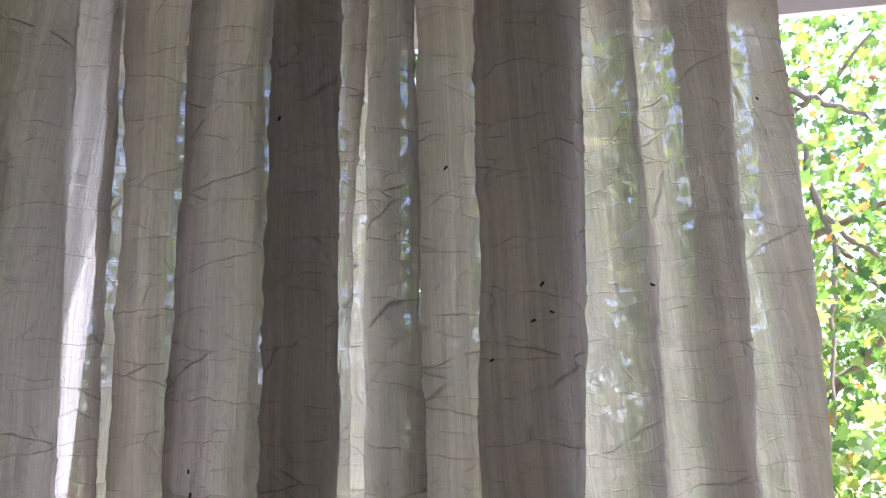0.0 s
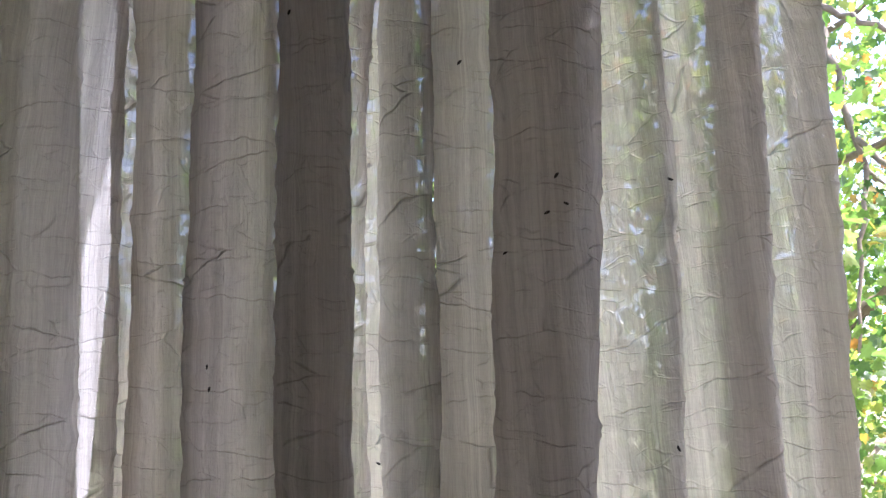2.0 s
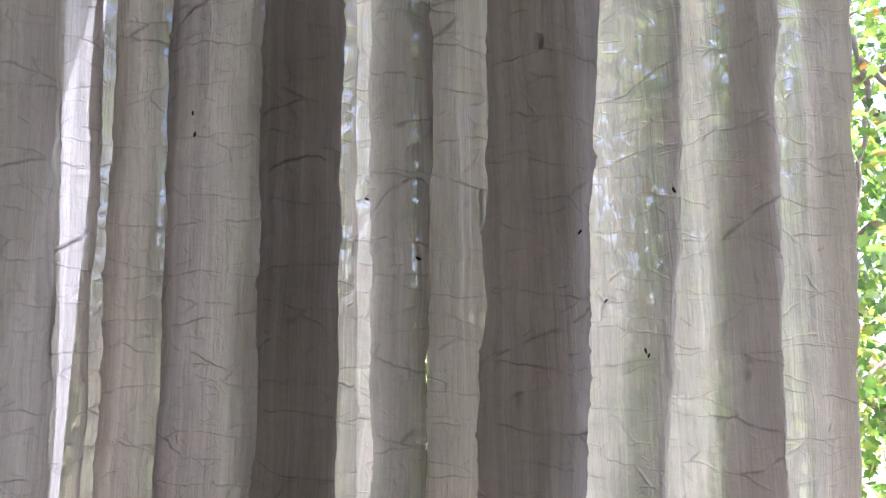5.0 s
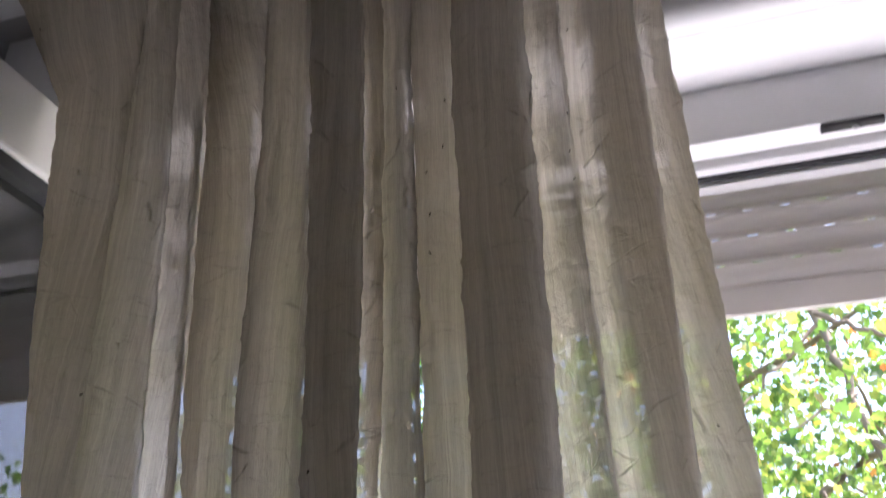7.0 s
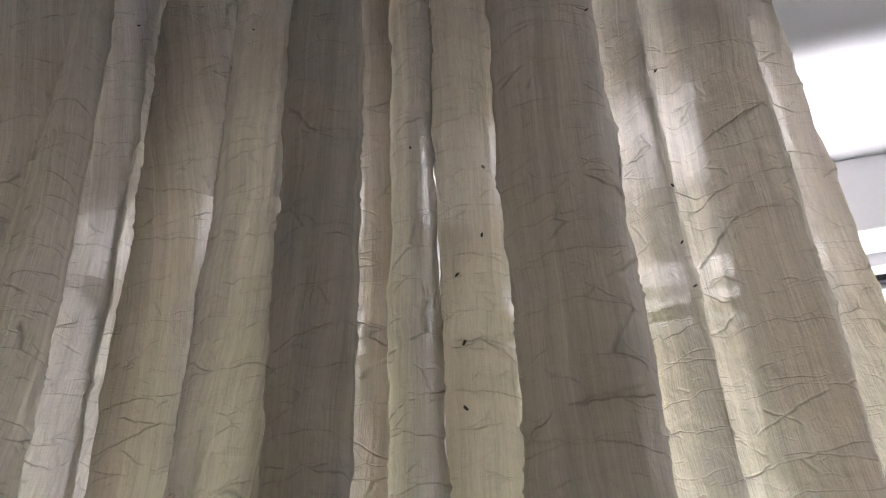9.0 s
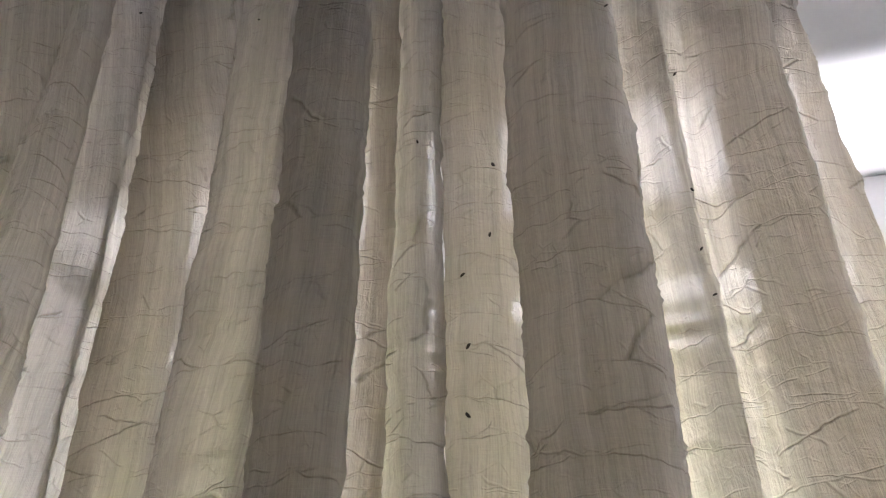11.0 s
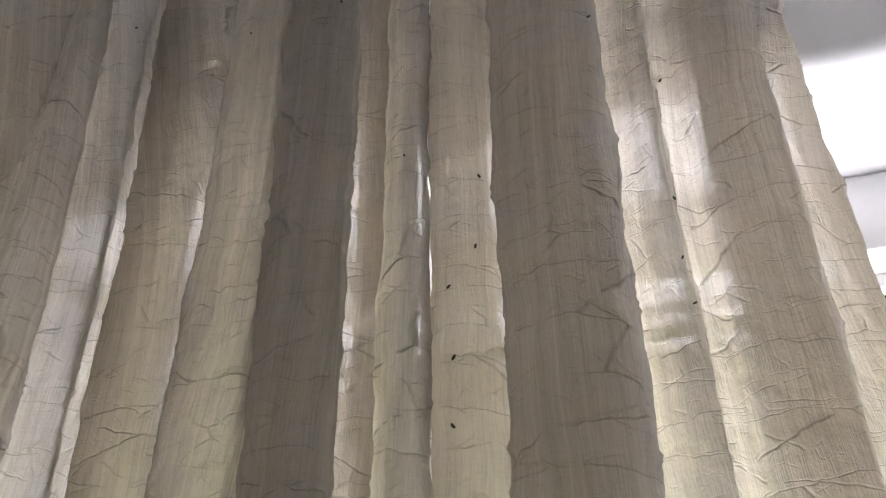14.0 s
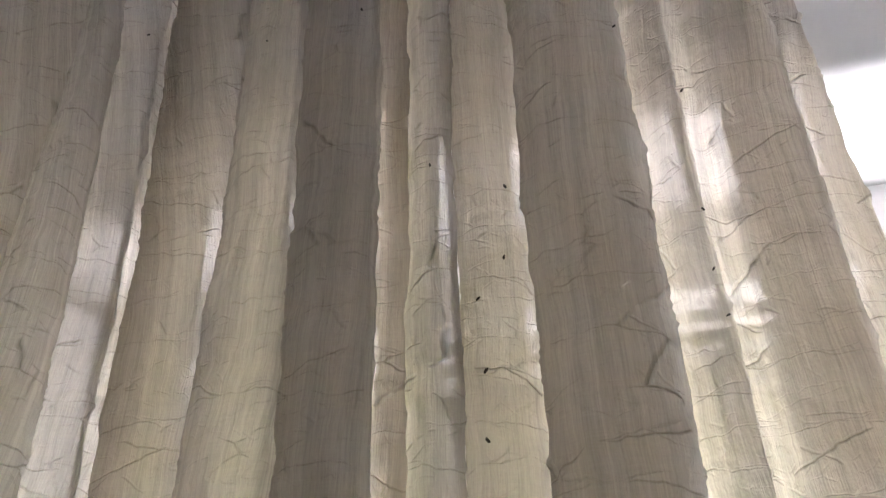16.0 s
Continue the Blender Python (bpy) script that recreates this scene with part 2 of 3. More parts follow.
# ---- builders ----
def box_into(bm, x0, x1, y0, y1, z0, z1, bevel=0.0, seg=2):
    made = bmesh.ops.create_cube(bm, size=1.0)
    bmesh.ops.transform(bm, matrix=Matrix.Translation(((x0 + x1) / 2, (y0 + y1) / 2, (z0 + z1) / 2)) @ Matrix.Diagonal((x1 - x0, y1 - y0, z1 - z0, 1)), verts=made["verts"])
    if bevel:
        edges = list({e for v in made["verts"] for e in v.link_edges})
        bmesh.ops.bevel(bm, geom=edges, offset=bevel, segments=seg, affect="EDGES", profile=0.6)


def prism_into(bm, outline, x0, x1):
    """A profile of (y, z) points, counter-clockwise seen from +x, drawn out along x."""
    a = [bm.verts.new((x0, y, z)) for y, z in outline]
    b = [bm.verts.new((x1, y, z)) for y, z in outline]
    k = len(outline)
    for i in range(k):
        bm.faces.new((a[i], b[i], b[(i + 1) % k], a[(i + 1) % k]))
    bm.faces.new(a[::-1])
    bm.faces.new(b)
    bmesh.ops.recalc_face_normals(bm, faces=bm.faces)


def part(name, bm, mat, parent=None, label="", smooth=False):
    me = bpy.data.meshes.new(name)
    bm.to_mesh(me)
    bm.free()
    me.materials.append(mat)
    if smooth:
        me.polygons.foreach_set("use_smooth", [True] * len(me.polygons))
    ob = new(name, me)
    ob.parent = parent
    return tagged(ob, label)


def box(name, mat, x0, x1, y0, y1, z0, z1, parent=None, label="", bevel=0.0):
    bm = bmesh.new()
    box_into(bm, x0, x1, y0, y1, z0, z1, bevel)
    return part(name, bm, mat, parent, label)


def thing(name, at, label, category, group=""):
    ob = new(name)
    ob.location = at
    ob.empty_display_size = 0.05
    return tagged(ob, label, category, group)


def child(ob, parent):
    """Hangs a mesh that was built in world places under a thing."""
    ob.parent = parent
    ob.matrix_parent_inverse = Matrix.Translation(parent.location).inverted()
    return ob


# ---- the room ----
X0, X1, Y0, WALL_Y, OUT_Y, CEIL = -2.4, 2.4, -3.0, 0.86, 1.08, 2.52
OPEN_X0, OPEN_X1, MULLION = -0.95, 1.9, -0.70
tagged(box("floor", FLOOR_TILE, X0 - 0.2, X1 + 0.2, Y0 - 0.2, OUT_Y, -0.12, 0.0), "plain grey ceramic floor inside the room", "floor", kind="structure")
tagged(box("ceiling", CEILING_PAINT, X0 - 0.2, X1 + 0.2, Y0 - 0.2, OUT_Y, CEIL, CEIL + 0.15), "plain white painted ceiling", "ceiling", kind="structure")
tagged(box("wall_west", PLASTER, X0 - 0.2, X0, Y0, OUT_Y, 0.0, CEIL), "plain greyish plaster side wall", "wall", kind="structure")
tagged(box("wall_east", PLASTER, X1, X1 + 0.2, Y0, OUT_Y, 0.0, CEIL), "plain greyish plaster side wall", "wall", kind="structure")
tagged(box("wall_south", PLASTER, X0 - 0.2, X1 + 0.2, Y0 - 0.2, Y0, 0.0, CEIL), "plain greyish plaster wall behind the room", "wall", kind="structure")
bm = bmesh.new()
box_into(bm, X0, OPEN_X0, WALL_Y, OUT_Y, 0.0, CEIL)
box_into(bm, OPEN_X1, X1, WALL_Y, OUT_Y, 0.0, CEIL)
box_into(bm, OPEN_X0, OPEN_X1, OUT_Y - 0.06, OUT_Y, 2.215, CEIL)
tagged(part("wall_north", bm, PLASTER), "pale plaster wall round the balcony window", "wall", kind="structure")

# shutter box over the window: flat underside, rounded lower front edge
SOFFIT, BOX_FRONT = 2.215, 0.712
shutter_box = thing("shutter_box", (0.3, 0.8, SOFFIT), "white plastic roller shutter box with rounded lower edge above window", "shutter box")


def box_shell(y_from, y_to, rounded):
    pts = [(y_to, SOFFIT), (y_to, CEIL - 0.002), (y_from, CEIL - 0.002)]
    if rounded:
        r = 0.028
        pts += [(y_from + r - r * math.cos(a), SOFFIT + r - r * math.sin(a)) for a in np.linspace(0, math.pi / 2, 25)]
    else:
        pts += [(y_from, SOFFIT)]
    return pts


bm = bmesh.new()
prism_into(bm, box_shell(BOX_FRONT, 0.7455, True), -0.84, X1 - 0.002)
child(part("front_panel", bm, PVC, label="white rounded front panel"), shutter_box)
bm = bmesh.new()
prism_into(bm, box_shell(0.7467, 1.018, False), OPEN_X0, OPEN_X1)
child(part("underside_panel", bm, PVC, label="white flat underside panel"), shutter_box)

# fixed window frame
window_frame = thing("window_1", (0.3, 0.9, 0.0), "white plastic frame of an open balcony window", "window")
window_frame["kind"] = "structure"
FRAME_LOW = 2.128
bm = bmesh.new()
box_into(bm, OPEN_X0 + 0.002, OPEN_X1 - 0.002, 0.861, 0.905, FRAME_LOW, SOFFIT - 0.001, 0.003)
child(part("head_rail", bm, PVC, label="white head rail of the frame"), window_frame)
bm = bmesh.new()
box_into(bm, OPEN_X0 + 0.002, OPEN_X1 - 0.002, 0.906, 0.925, FRAME_LOW - 0.013, SOFFIT - 0.001, 0.003)
child(part("inner_bead", bm, PVC), window_frame)
bm = bmesh.new()
box_into(bm, OPEN_X0 + 0.002, OPEN_X1 - 0.002, 0.9255, 0.9335, FRAME_LOW - 0.0185, FRAME_LOW + 0.01, 0.003)
child(part("gasket", bm, RUBBER, label="dark rubber sealing gasket"), window_frame)
bm = bmesh.new()
box_into(bm, OPEN_X0 + 0.002, OPEN_X1 - 0.002, 0.934, 0.958, FRAME_LOW - 0.024, FRAME_LOW + 0.03, 0.002)
child(part("outer_bead", bm, PVC), window_frame)
for xa in (OPEN_X0 + 0.002, MULLION, OPEN_X1 - 0.072):
    bm = bmesh.new()
    box_into(bm, xa, xa + 0.07, 0.862, 0.958, 0.02, FRAME_LOW - 0.041, 0.003)
    child(part("side_jamb", bm, PVC), window_frame)
box_sill = box("threshold", PVC, OPEN_X0 + 0.002, OPEN_X1 - 0.002, 0.862, 1.07, 0.001, 0.019, bevel=0.003)
child(box_sill, window_frame)

latch = thing("strike_plate", (0.335, 0.875, FRAME_LOW), "small dark metal strike plate screwed under window frame", "latch")
LX = 0.337
bm = bmesh.new()
box_into(bm, LX, LX + 0.075, 0.8625, 0.874, FRAME_LOW - 0.0085, FRAME_LOW - 0.0005, 0.0012)
child(part("plate", bm, METAL), latch)
bm = bmesh.new()
bmesh.ops.create_cone(bm, cap_ends=True, segments=14, radius1=0.0045, radius2=0.0035, depth=0.003, matrix=Matrix.Translation((LX + 0.04, 0.868, FRAME_LOW - 0.0095)))
child(part("screw", bm, STEEL, label="bright steel screw head"), latch)

# roller shutter, half lowered
SHUTTER_Y, PITCH, BAR_Z = 0.985, 0.0412, 1.930
shutter = thing("roller_shutter", (0.3, SHUTTER_Y, BAR_Z), "half-lowered pinkish white plastic roller shutter with slotted joints", "shutter")
SX0, SX1 = OPEN_X0 + 0.01, OPEN_X1 - 0.01
bm = bmesh.new()
prism_into(bm, [(SHUTTER_Y - 0.006, BAR_Z), (SHUTTER_Y + 0.006, BAR_Z), (SHUTTER_Y + 0.006, BAR_Z + 0.039), (SHUTTER_Y - 0.004, BAR_Z + 0.039), (SHUTTER_Y - 0.006, BAR_Z + 0.037)], SX0, SX1)
child(part("bottom_bar", bm, SLAT, label="plain flat bottom bar"), shutter)
slat_bm = bmesh.new()
arc = [(-0.001 - 0.0105 * math.sin(math.pi * k / 12) ** 0.7, 0.0005 + 0.0345 * k / 12) for k in range(13)]
prism_into(slat_bm, arc + [(0.0035, 0.0350), (0.0035, 0.0005)], SX0, SX1)
slat_me = bpy.data.meshes.new("slat")
slat_bm.to_mesh(slat_me)
slat_bm.free()
slat_me.materials.append(SLAT)
web_bm = bmesh.new()                        # one punched strip: a row of slots along its lower edge
edges_x, slot = [SX0], []
while edges_x[-1] < SX1 - 0.06:
    slot += [False, True]
    edges_x += [edges_x[-1] + 0.036, edges_x[-1] + 0.0495]
edges_x.append(SX1)
slot.append(False)
grid_v = [[web_bm.verts.new((x, 0.0005, z)) for z in (0.0, 0.0024, 0.0060)] for x in edges_x]
for i, gap in enumerate(slot):
    for j in (0, 1):
        if not (gap and j == 0):
            web_bm.faces.new((grid_v[i][j], grid_v[i + 1][j], grid_v[i + 1][j + 1], grid_v[i][j + 1]))
grown = bmesh.ops.extrude_face_region(web_bm, geom=web_bm.faces[:])
bmesh.ops.translate(web_bm, verts=[v for v in grown["geom"] if isinstance(v, bmesh.types.BMVert)], vec=(0, 0.0025, 0))
bmesh.ops.recalc_face_normals(web_bm, faces=web_bm.faces)
web_me = bpy.data.meshes.new("slot_strip")
web_bm.to_mesh(web_me)
web_bm.free()
web_me.materials.append(SLAT)
for k in range(6):
    z = BAR_Z + 0.0395 + PITCH * k
    s = child(new("slat", slat_me), shutter)
    s.location = Vector((0, SHUTTER_Y, z)) 
    w = child(new("slot_strip", web_me), shutter)
    w.location = Vector((0, SHUTTER_Y, z + 0.0354))

# window sash, swung into the room at a right angle
SASH_X, SASH_TOP = -0.612, 2.172
sash = thing("window_sash", (SASH_X, 0.5, 0.06), "white plastic window sash swung open into the room, glazed", "window sash")
SY0, SY1 = 0.08, 0.858
for nm, args in (("top_rail", (SY0, SY1, SASH_TOP - 0.105, SASH_TOP)), ("bottom_rail", (SY0, SY1, 0.06, 0.17)), ("stile", (SY0, SY0 + 0.1, 0.1705, SASH_TOP - 0.1055)), ("stile", (SY1 - 0.1, SY1, 0.1705, SASH_TOP - 0.1055))):
    bm = bmesh.new()
    box_into(bm, SASH_X - 0.07, SASH_X, args[0], args[1], args[2], args[3], 0.005)
    child(part(nm, bm, PVC), sash)
for a in ((SY0 + 0.1005, SY1 - 0.1005, SASH_TOP - 0.125, SASH_TOP - 0.1055), (SY0 + 0.1005, SY1 - 0.1005, 0.1705, 0.19)):
    bm = bmesh.new()
    box_into(bm, SASH_X - 0.05, SASH_X - 0.008, *a, 0.002)
    child(part("glazing_gasket", bm, RUBBER, label="dark glazing gasket"), sash)
bm = bmesh.new()
box_into(bm, SASH_X - 0.034, SASH_X - 0.028, SY0 + 0.101, SY1 - 0.101, 0.191, SASH_TOP - 0.1255)
pane = child(part("glass_pane", bm, GLASS, label="reflecting glass pane"), sash)
pane.visible_shadow = False


# ---- the curtains ----
def cubic(a, b, c, d):
    return lambda z: ((a * z + b) * z + c) * z + d


EDGES = {
    "As": cubic(-0.0516, -0.0062, -0.0740, -0.3744),
    "Ar": cubic(-0.0012, -0.0129, -0.0691, -0.3519), "Br": cubic(-0.0149, 0.0038, -0.0383, -0.3024),
    "Dl": cubic(-0.0308, -0.0129, -0.0453, -0.2035), "Dr": cubic(-0.0364, 0.0044, -0.0347, -0.1467),
    "Fl": cubic(-0.0423, 0.0169, -0.0301, -0.1337), "Fr": cubic(0.0066, 0.0048, -0.0451, -0.0965),
    "Hl": cubic(0.0237, -0.0124, -0.0369, -0.0512), "Hr": cubic(0.0073, -0.0227, -0.0120, 0.0247),
    "Ir": cubic(0.0948, -0.0203, -0.0464, 0.0655), "Jr": cubic(-0.0383, 0.0143, -0.0017, 0.1341),
    "Kr": cubic(0.0236, -0.0129, -0.0355, 0.1845), "Ll": cubic(0.0000, 0.0820, -0.1743, -0.4915),
    "Al": cubic(-0.0390, 0.0418, -0.0620, -0.4321)}
EDGE_DEPTH = {"As": 0.60, "Ar": 0.62, "Br": 0.64, "Dl": 0.58, "Dr": 0.57, "Fl": 0.59, "Fr": 0.59, "Hl": 0.58, "Hr": 0.58, "Ir": 0.61, "Jr": 0.63, "Kr": 0.68, "Ll": 0.59, "Al": 0.59}
LOW, HIGH = 1.20, 2.36


def edge_x(name, z):
    """x of a fold's edge at height z: fitted between LOW and HIGH, gently straight past them."""
    f = EDGES[name]
    inside = np.clip(z, LOW, HIGH)
    h = 0.03
    tail = np.where(z < LOW, (f(LOW + h - 1.7) - f(LOW - 1.7)) / h, (f(HIGH - 1.7) - f(HIGH - h - 1.7)) / h)
    x = f(inside - 1.7) + np.clip(tail, -0.12, 0.12) * (z - inside) * 0.4
    if name == "Ll":
        x = x - 0.42 * np.clip(z - 2.15, 0, 1)
    return x


def lattice(u, v, seed):
    """Smooth value noise in 0..1 over arrays u and v."""
    iu, iv = np.floor(u).astype(np.int64), np.floor(v).astype(np.int64)
    fu, fv = u - iu, v - iv
    fu, fv = fu * fu * (3 - 2 * fu), fv * fv * (3 - 2 * fv)

    def cell(a, b):
        k = (a * 73856093) ^ (b * 19349663) ^ (seed * 83492791)
        k = (k ^ (k >> 13)) * 1274126177 & 0x7FFFFFFF
        return (k ^ (k >> 16)) % 65536 / 65535.0
    return (cell(iu, iv) * (1 - fu) + cell(iu + 1, iv) * fu) * (1 - fv) + (cell(iu, iv + 1) * (1 - fu) + cell(iu + 1, iv + 1) * fu) * fv


def curtain(name, stations, label, seed, thread_shift, hem_right):
    """One hanging sheet. stations: (edge, next edge, share between them, metres to the side, depth) along its fold line."""
    zs = np.concatenate([np.linspace(0.02, 1.05, 90)[:-1], np.linspace(1.05, 2.42, 430), np.linspace(2.424, CEIL - 0.012, 18)])
    ctrl = []
    for k, (a, b, share, side, depth) in enumerate(stations):
        # folds fan out from the middle of the room: deeper cloth lies farther out
        xa, xb = (0.06 + (edge_x(e, zs) - 0.06) * (depth - 0.01) / (EDGE_DEPTH[e] - 0.01) for e in (a, b))
        if isinstance(share, tuple):            # a pleat that widens towards the track
            rise = np.clip((zs - 1.45) / 0.45, 0, 1)
            share = share[0] + (share[1] - share[0]) * rise * rise * (3 - 2 * rise)
        x = xa + (xb - xa) * share + side
        wob = (lattice(zs * 55, zs * 0 + k * 7.3, seed) - 0.5) * 0.0016 + (lattice(zs * 14, zs * 0 + k * 3.1, seed + 1) - 0.5) * 0.0022
        x = x + wob
        gather = 1 - 0.25 * np.clip((zs - 2.1) / 0.4, 0, 1)
        y = 0.60 + (depth * 1.0075 - 0.60) * gather + 0.1228 * x + (lattice(zs * 5, zs * 0 + k * 5.7, seed + 2) - 0.5) * 0.004
        ctrl.append(np.stack([x, y], 1))
    ctrl = np.array(ctrl)                       # station, row, xy
    seg = np.diff(ctrl, axis=0)
    slope = np.zeros_like(ctrl)                 # no overshoot: a turn stays exactly at its station
    same = np.sign(seg[1:]) == np.sign(seg[:-1])
    slope[1:-1] = np.where(same, np.sign(seg[1:]) * np.minimum(np.abs(seg[1:] + seg[:-1]) * 0.5, 2.2 * np.minimum(np.abs(seg[1:]), np.abs(seg[:-1]))), 0)
    slope[0], slope[-1] = seg[0], seg[-1]
    cols = []
    mid = ctrl[:, 250]
    for k in range(len(stations) - 1):
        p1, p2, m1, m2 = ctrl[k], ctrl[k + 1], slope[k], slope[k + 1]
        n = max(4, int(np.linalg.norm(mid[k + 1] - mid[k]) / 0.0028))
        for s in np.linspace(0, 1, n, endpoint=False):
            a, b, c, d = 2 * s**3 - 3 * s**2 + 1, s**3 - 2 * s**2 + s, -2 * s**3 + 3 * s**2, s**3 - s**2
            cols.append(a * p1 + b * m1 + c * p2 + d * m2)
    cols.append(ctrl[-1])
    g = np.array(cols)                          # column, row, xy
    step = np.linalg.norm(np.diff(g, axis=0), axis=2)
    arc_u = np.concatenate([np.zeros((1, len(zs))), np.cumsum(step, axis=0)])
    for _ in range(2):                          # the threads run straight down, whatever the folds' edges do
        pad = np.pad(arc_u, ((0, 0), (35, 35)), mode="edge")
        run = np.cumsum(np.pad(pad, ((0, 0), (1, 0))), axis=1)
        arc_u = (run[:, 71:] - run[:, :-71]) / 71
    if hem_right:
        arc_u = arc_u - arc_u[-1:] + 3.0
    tan = np.gradient(g, axis=0)
    tan /= np.linalg.norm(tan, axis=2, keepdims=True) + 1e-9
    nor = np.stack([tan[..., 1], -tan[..., 0]], 2)
    uu, vv = arc_u + thread_shift, np.broadcast_to(zs[None, :], arc_u.shape)
    # crinkles: broad puckers, and thin pleat-like ridges that run mostly across
    push = (lattice(uu * 38, vv * 22, seed + 3) - 0.5) * 0.0032 + (lattice(uu * 90, vv * 60, seed + 4) - 0.5) * 0.0024
    bend = lattice(uu * 18, vv * 18, seed + 5) * 0.05 + lattice(uu * 60, vv * 50, seed + 6) * 0.012
    for f, wide, amp, sd in ((17, 0.035, 0.0018, 7), (31, 0.045, 0.0013, 8), (53, 0.06, 0.0008, 9)):
        ph = (vv + bend + 0.25 * lattice(uu * 7, vv * 3, seed + sd)) * f
        d = np.abs(ph - np.round(ph))
        gate = np.clip((lattice(uu * 16, vv * 30, seed + sd + 5) - 0.5) * 6, 0, 1)
        push += np.exp(-(d / wide) ** 2) * gate * amp
    ph = (uu + 0.02 * lattice(uu * 12, vv * 9, seed + 20)) * 95
    push += np.sin(ph * 2 * np.pi) * 0.0005 * lattice(uu * 20, vv * 6, seed + 21)
    push += (lattice(uu * 115, vv * 5, seed + 22) - 0.5) * 0.0022 + (lattice(uu * 48, vv * 2.5, seed + 23) - 0.5) * 0.0022
    g = g + nor * push[..., None]
    nc, nr = g.shape[0], g.shape[1]
    co = np.concatenate([g, np.broadcast_to(zs[None, :, None], (nc, nr, 1))], 2).reshape(-1, 3)
    i, j = np.meshgrid(np.arange(nc - 1), np.arange(nr - 1), indexing="ij")
    q = (i * nr + j).ravel()
    faces = np.stack([q, q + nr, q + nr + 1, q + 1], 1)
    me = bpy.data.meshes.new(name)
    me.from_pydata(co.tolist(), [], faces.tolist())
    layer = me.uv_layers.new(name="sheet")
    uvs = np.stack([uu.ravel(), vv.ravel()], 1)[faces.ravel()]
    layer.data.foreach_set("uv", uvs.ravel())
    me.polygons.foreach_set("use_smooth", [True] * len(me.polygons))
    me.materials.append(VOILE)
    me.update()
    ob = tagged(new(name, me), label, "curtain", "pair of curtains")
    return ob, co


left_curtain, LEFT_CO = curtain("curtain", [
    ("Al", "Ar", (0.70, 0.55), 0.0, 0.648), ("Ll", "Al", 0.6, 0.0, 0.646), ("Ll", "Ll", 0, 0.012, 0.632), ("Ll", "Ll", 0, 0.000, 0.605), ("Ll", "Ll", 0, 0.022, 0.585),
    ("Ll", "Al", 0.75, 0.0, 0.590), ("Al", "Al", 0, 0.014, 0.615), ("Al", "Al", 0, 0.012, 0.628), ("Al", "Al", 0, 0.002, 0.612),
    ("Al", "Al", 0, 0.000, 0.590), ("Al", "As", 0.4, 0.0, 0.572), ("As", "As", 0, -0.004, 0.590), ("As", "As", 0, 0.000, 0.601), ("As", "As", 0, 0.0012, 0.612),
    ("As", "Ar", 0.6, 0.0, 0.616), ("Ar", "Ar", 0, 0.000, 0.624),
    ("Ar", "Ar", 0, -0.006, 0.650), ("Ar", "Br", 0.3, 0.0, 0.672), ("Ar", "Br", (0.82, 0.88), 0.0, 0.676), ("Ar", "Br", (0.82, 0.88), 0.0, 0.668), ("Ar", "Br", (0.18, 0.12), 0.0, 0.662), ("Ar", "Br", (0.18, 0.12), 0.0, 0.655),
    ("Ar", "Br", 0.6, 0.0, 0.648), ("Ar", "Br", 0.9, 0.0, 0.649),
    ("Br", "Dl", 0.5, 0.0, 0.664), ("Br", "Dl", 0.93, 0.0, 0.672), ("Br", "Dl", 0.92, 0.0, 0.666), ("Br", "Dl", 0.08, 0.0, 0.664), ("Br", "Dl", 0.08, 0.0, 0.660), ("Br", "Dl", 0.93, 0.0, 0.655), ("Br", "Dl", 0.92, 0.0, 0.645), ("Br", "Dl", 0.4, 0.0, 0.648),
    ("Br", "Br", 0, 0.003, 0.652), ("Br", "Br", 0, 0.000, 0.638), ("Br", "Dl", 0.3, 0.0, 0.612), ("Br", "Dl", 0.85, 0.0, 0.607),
    ("Dl", "Dr", 0.12, 0.0, 0.626), ("Dl", "Dr", (0.28, 0.55), 0.0, 0.630), ("Dl", "Dr", (0.26, 0.52), 0.0, 0.620), ("Dl", "Dl", 0, 0.004, 0.600),
    ("Dl", "Dl", 0, 0.000, 0.578), ("Dl", "Dr", 0.4, 0.0, 0.560), ("Dr", "Dr", 0, -0.004, 0.565), ("Dr", "Dr", 0, 0.000, 0.582),
    ("Dl", "Dr", 0.48, 0.0, 0.604), ("Dl", "Dr", 0.37, 0.0, 0.614), ("Dl", "Dr", (0.92, 0.5), 0.0, 0.618), ("Dl", "Dr", (0.90, 0.5), 0.0, 0.621), ("Dl", "Dr", (0.30, 0.4), 0.0, 0.624), ("Dl", "Dr", (0.32, 0.42), 0.0, 0.628), ("Dr", "Dr", 0, 0.002, 0.633), ("Dr", "Fl", (0.45, 1.1), 0.0, 0.637), ("Dr", "Fl", (0.45, 1.08), 0.0, 0.642), ("Dr", "Fl", (0.42, 0.12), 0.0, 0.645), ("Dr", "Fl", (0.44, 0.14), 0.0, 0.649), ("Fl", "Fr", 0.1, 0.0, 0.646),
    ("Fl", "Fr", 0.60, 0.0, 0.648), ("Fl", "Fr", 0.66, 0.0, 0.650), ("Fl", "Fr", 0.4, 0.0, 0.634), ("Fl", "Fl", 0, 0.003, 0.616), ("Fl", "Fl", 0, 0.000, 0.598),
    ("Fl", "Fr", 0.4, 0.0, 0.583), ("Fl", "Fr", 0.8, 0.0, 0.588), ("Fr", "Fr", 0, 0.000, 0.598), ("Fr", "Fr", 0, -0.0012, 0.604), ("Fl", "Fr", 0.82, 0.0, 0.600)],
    "wide cream crinkled cotton voile curtain hanging in deep folds", 11, 0.0, True)
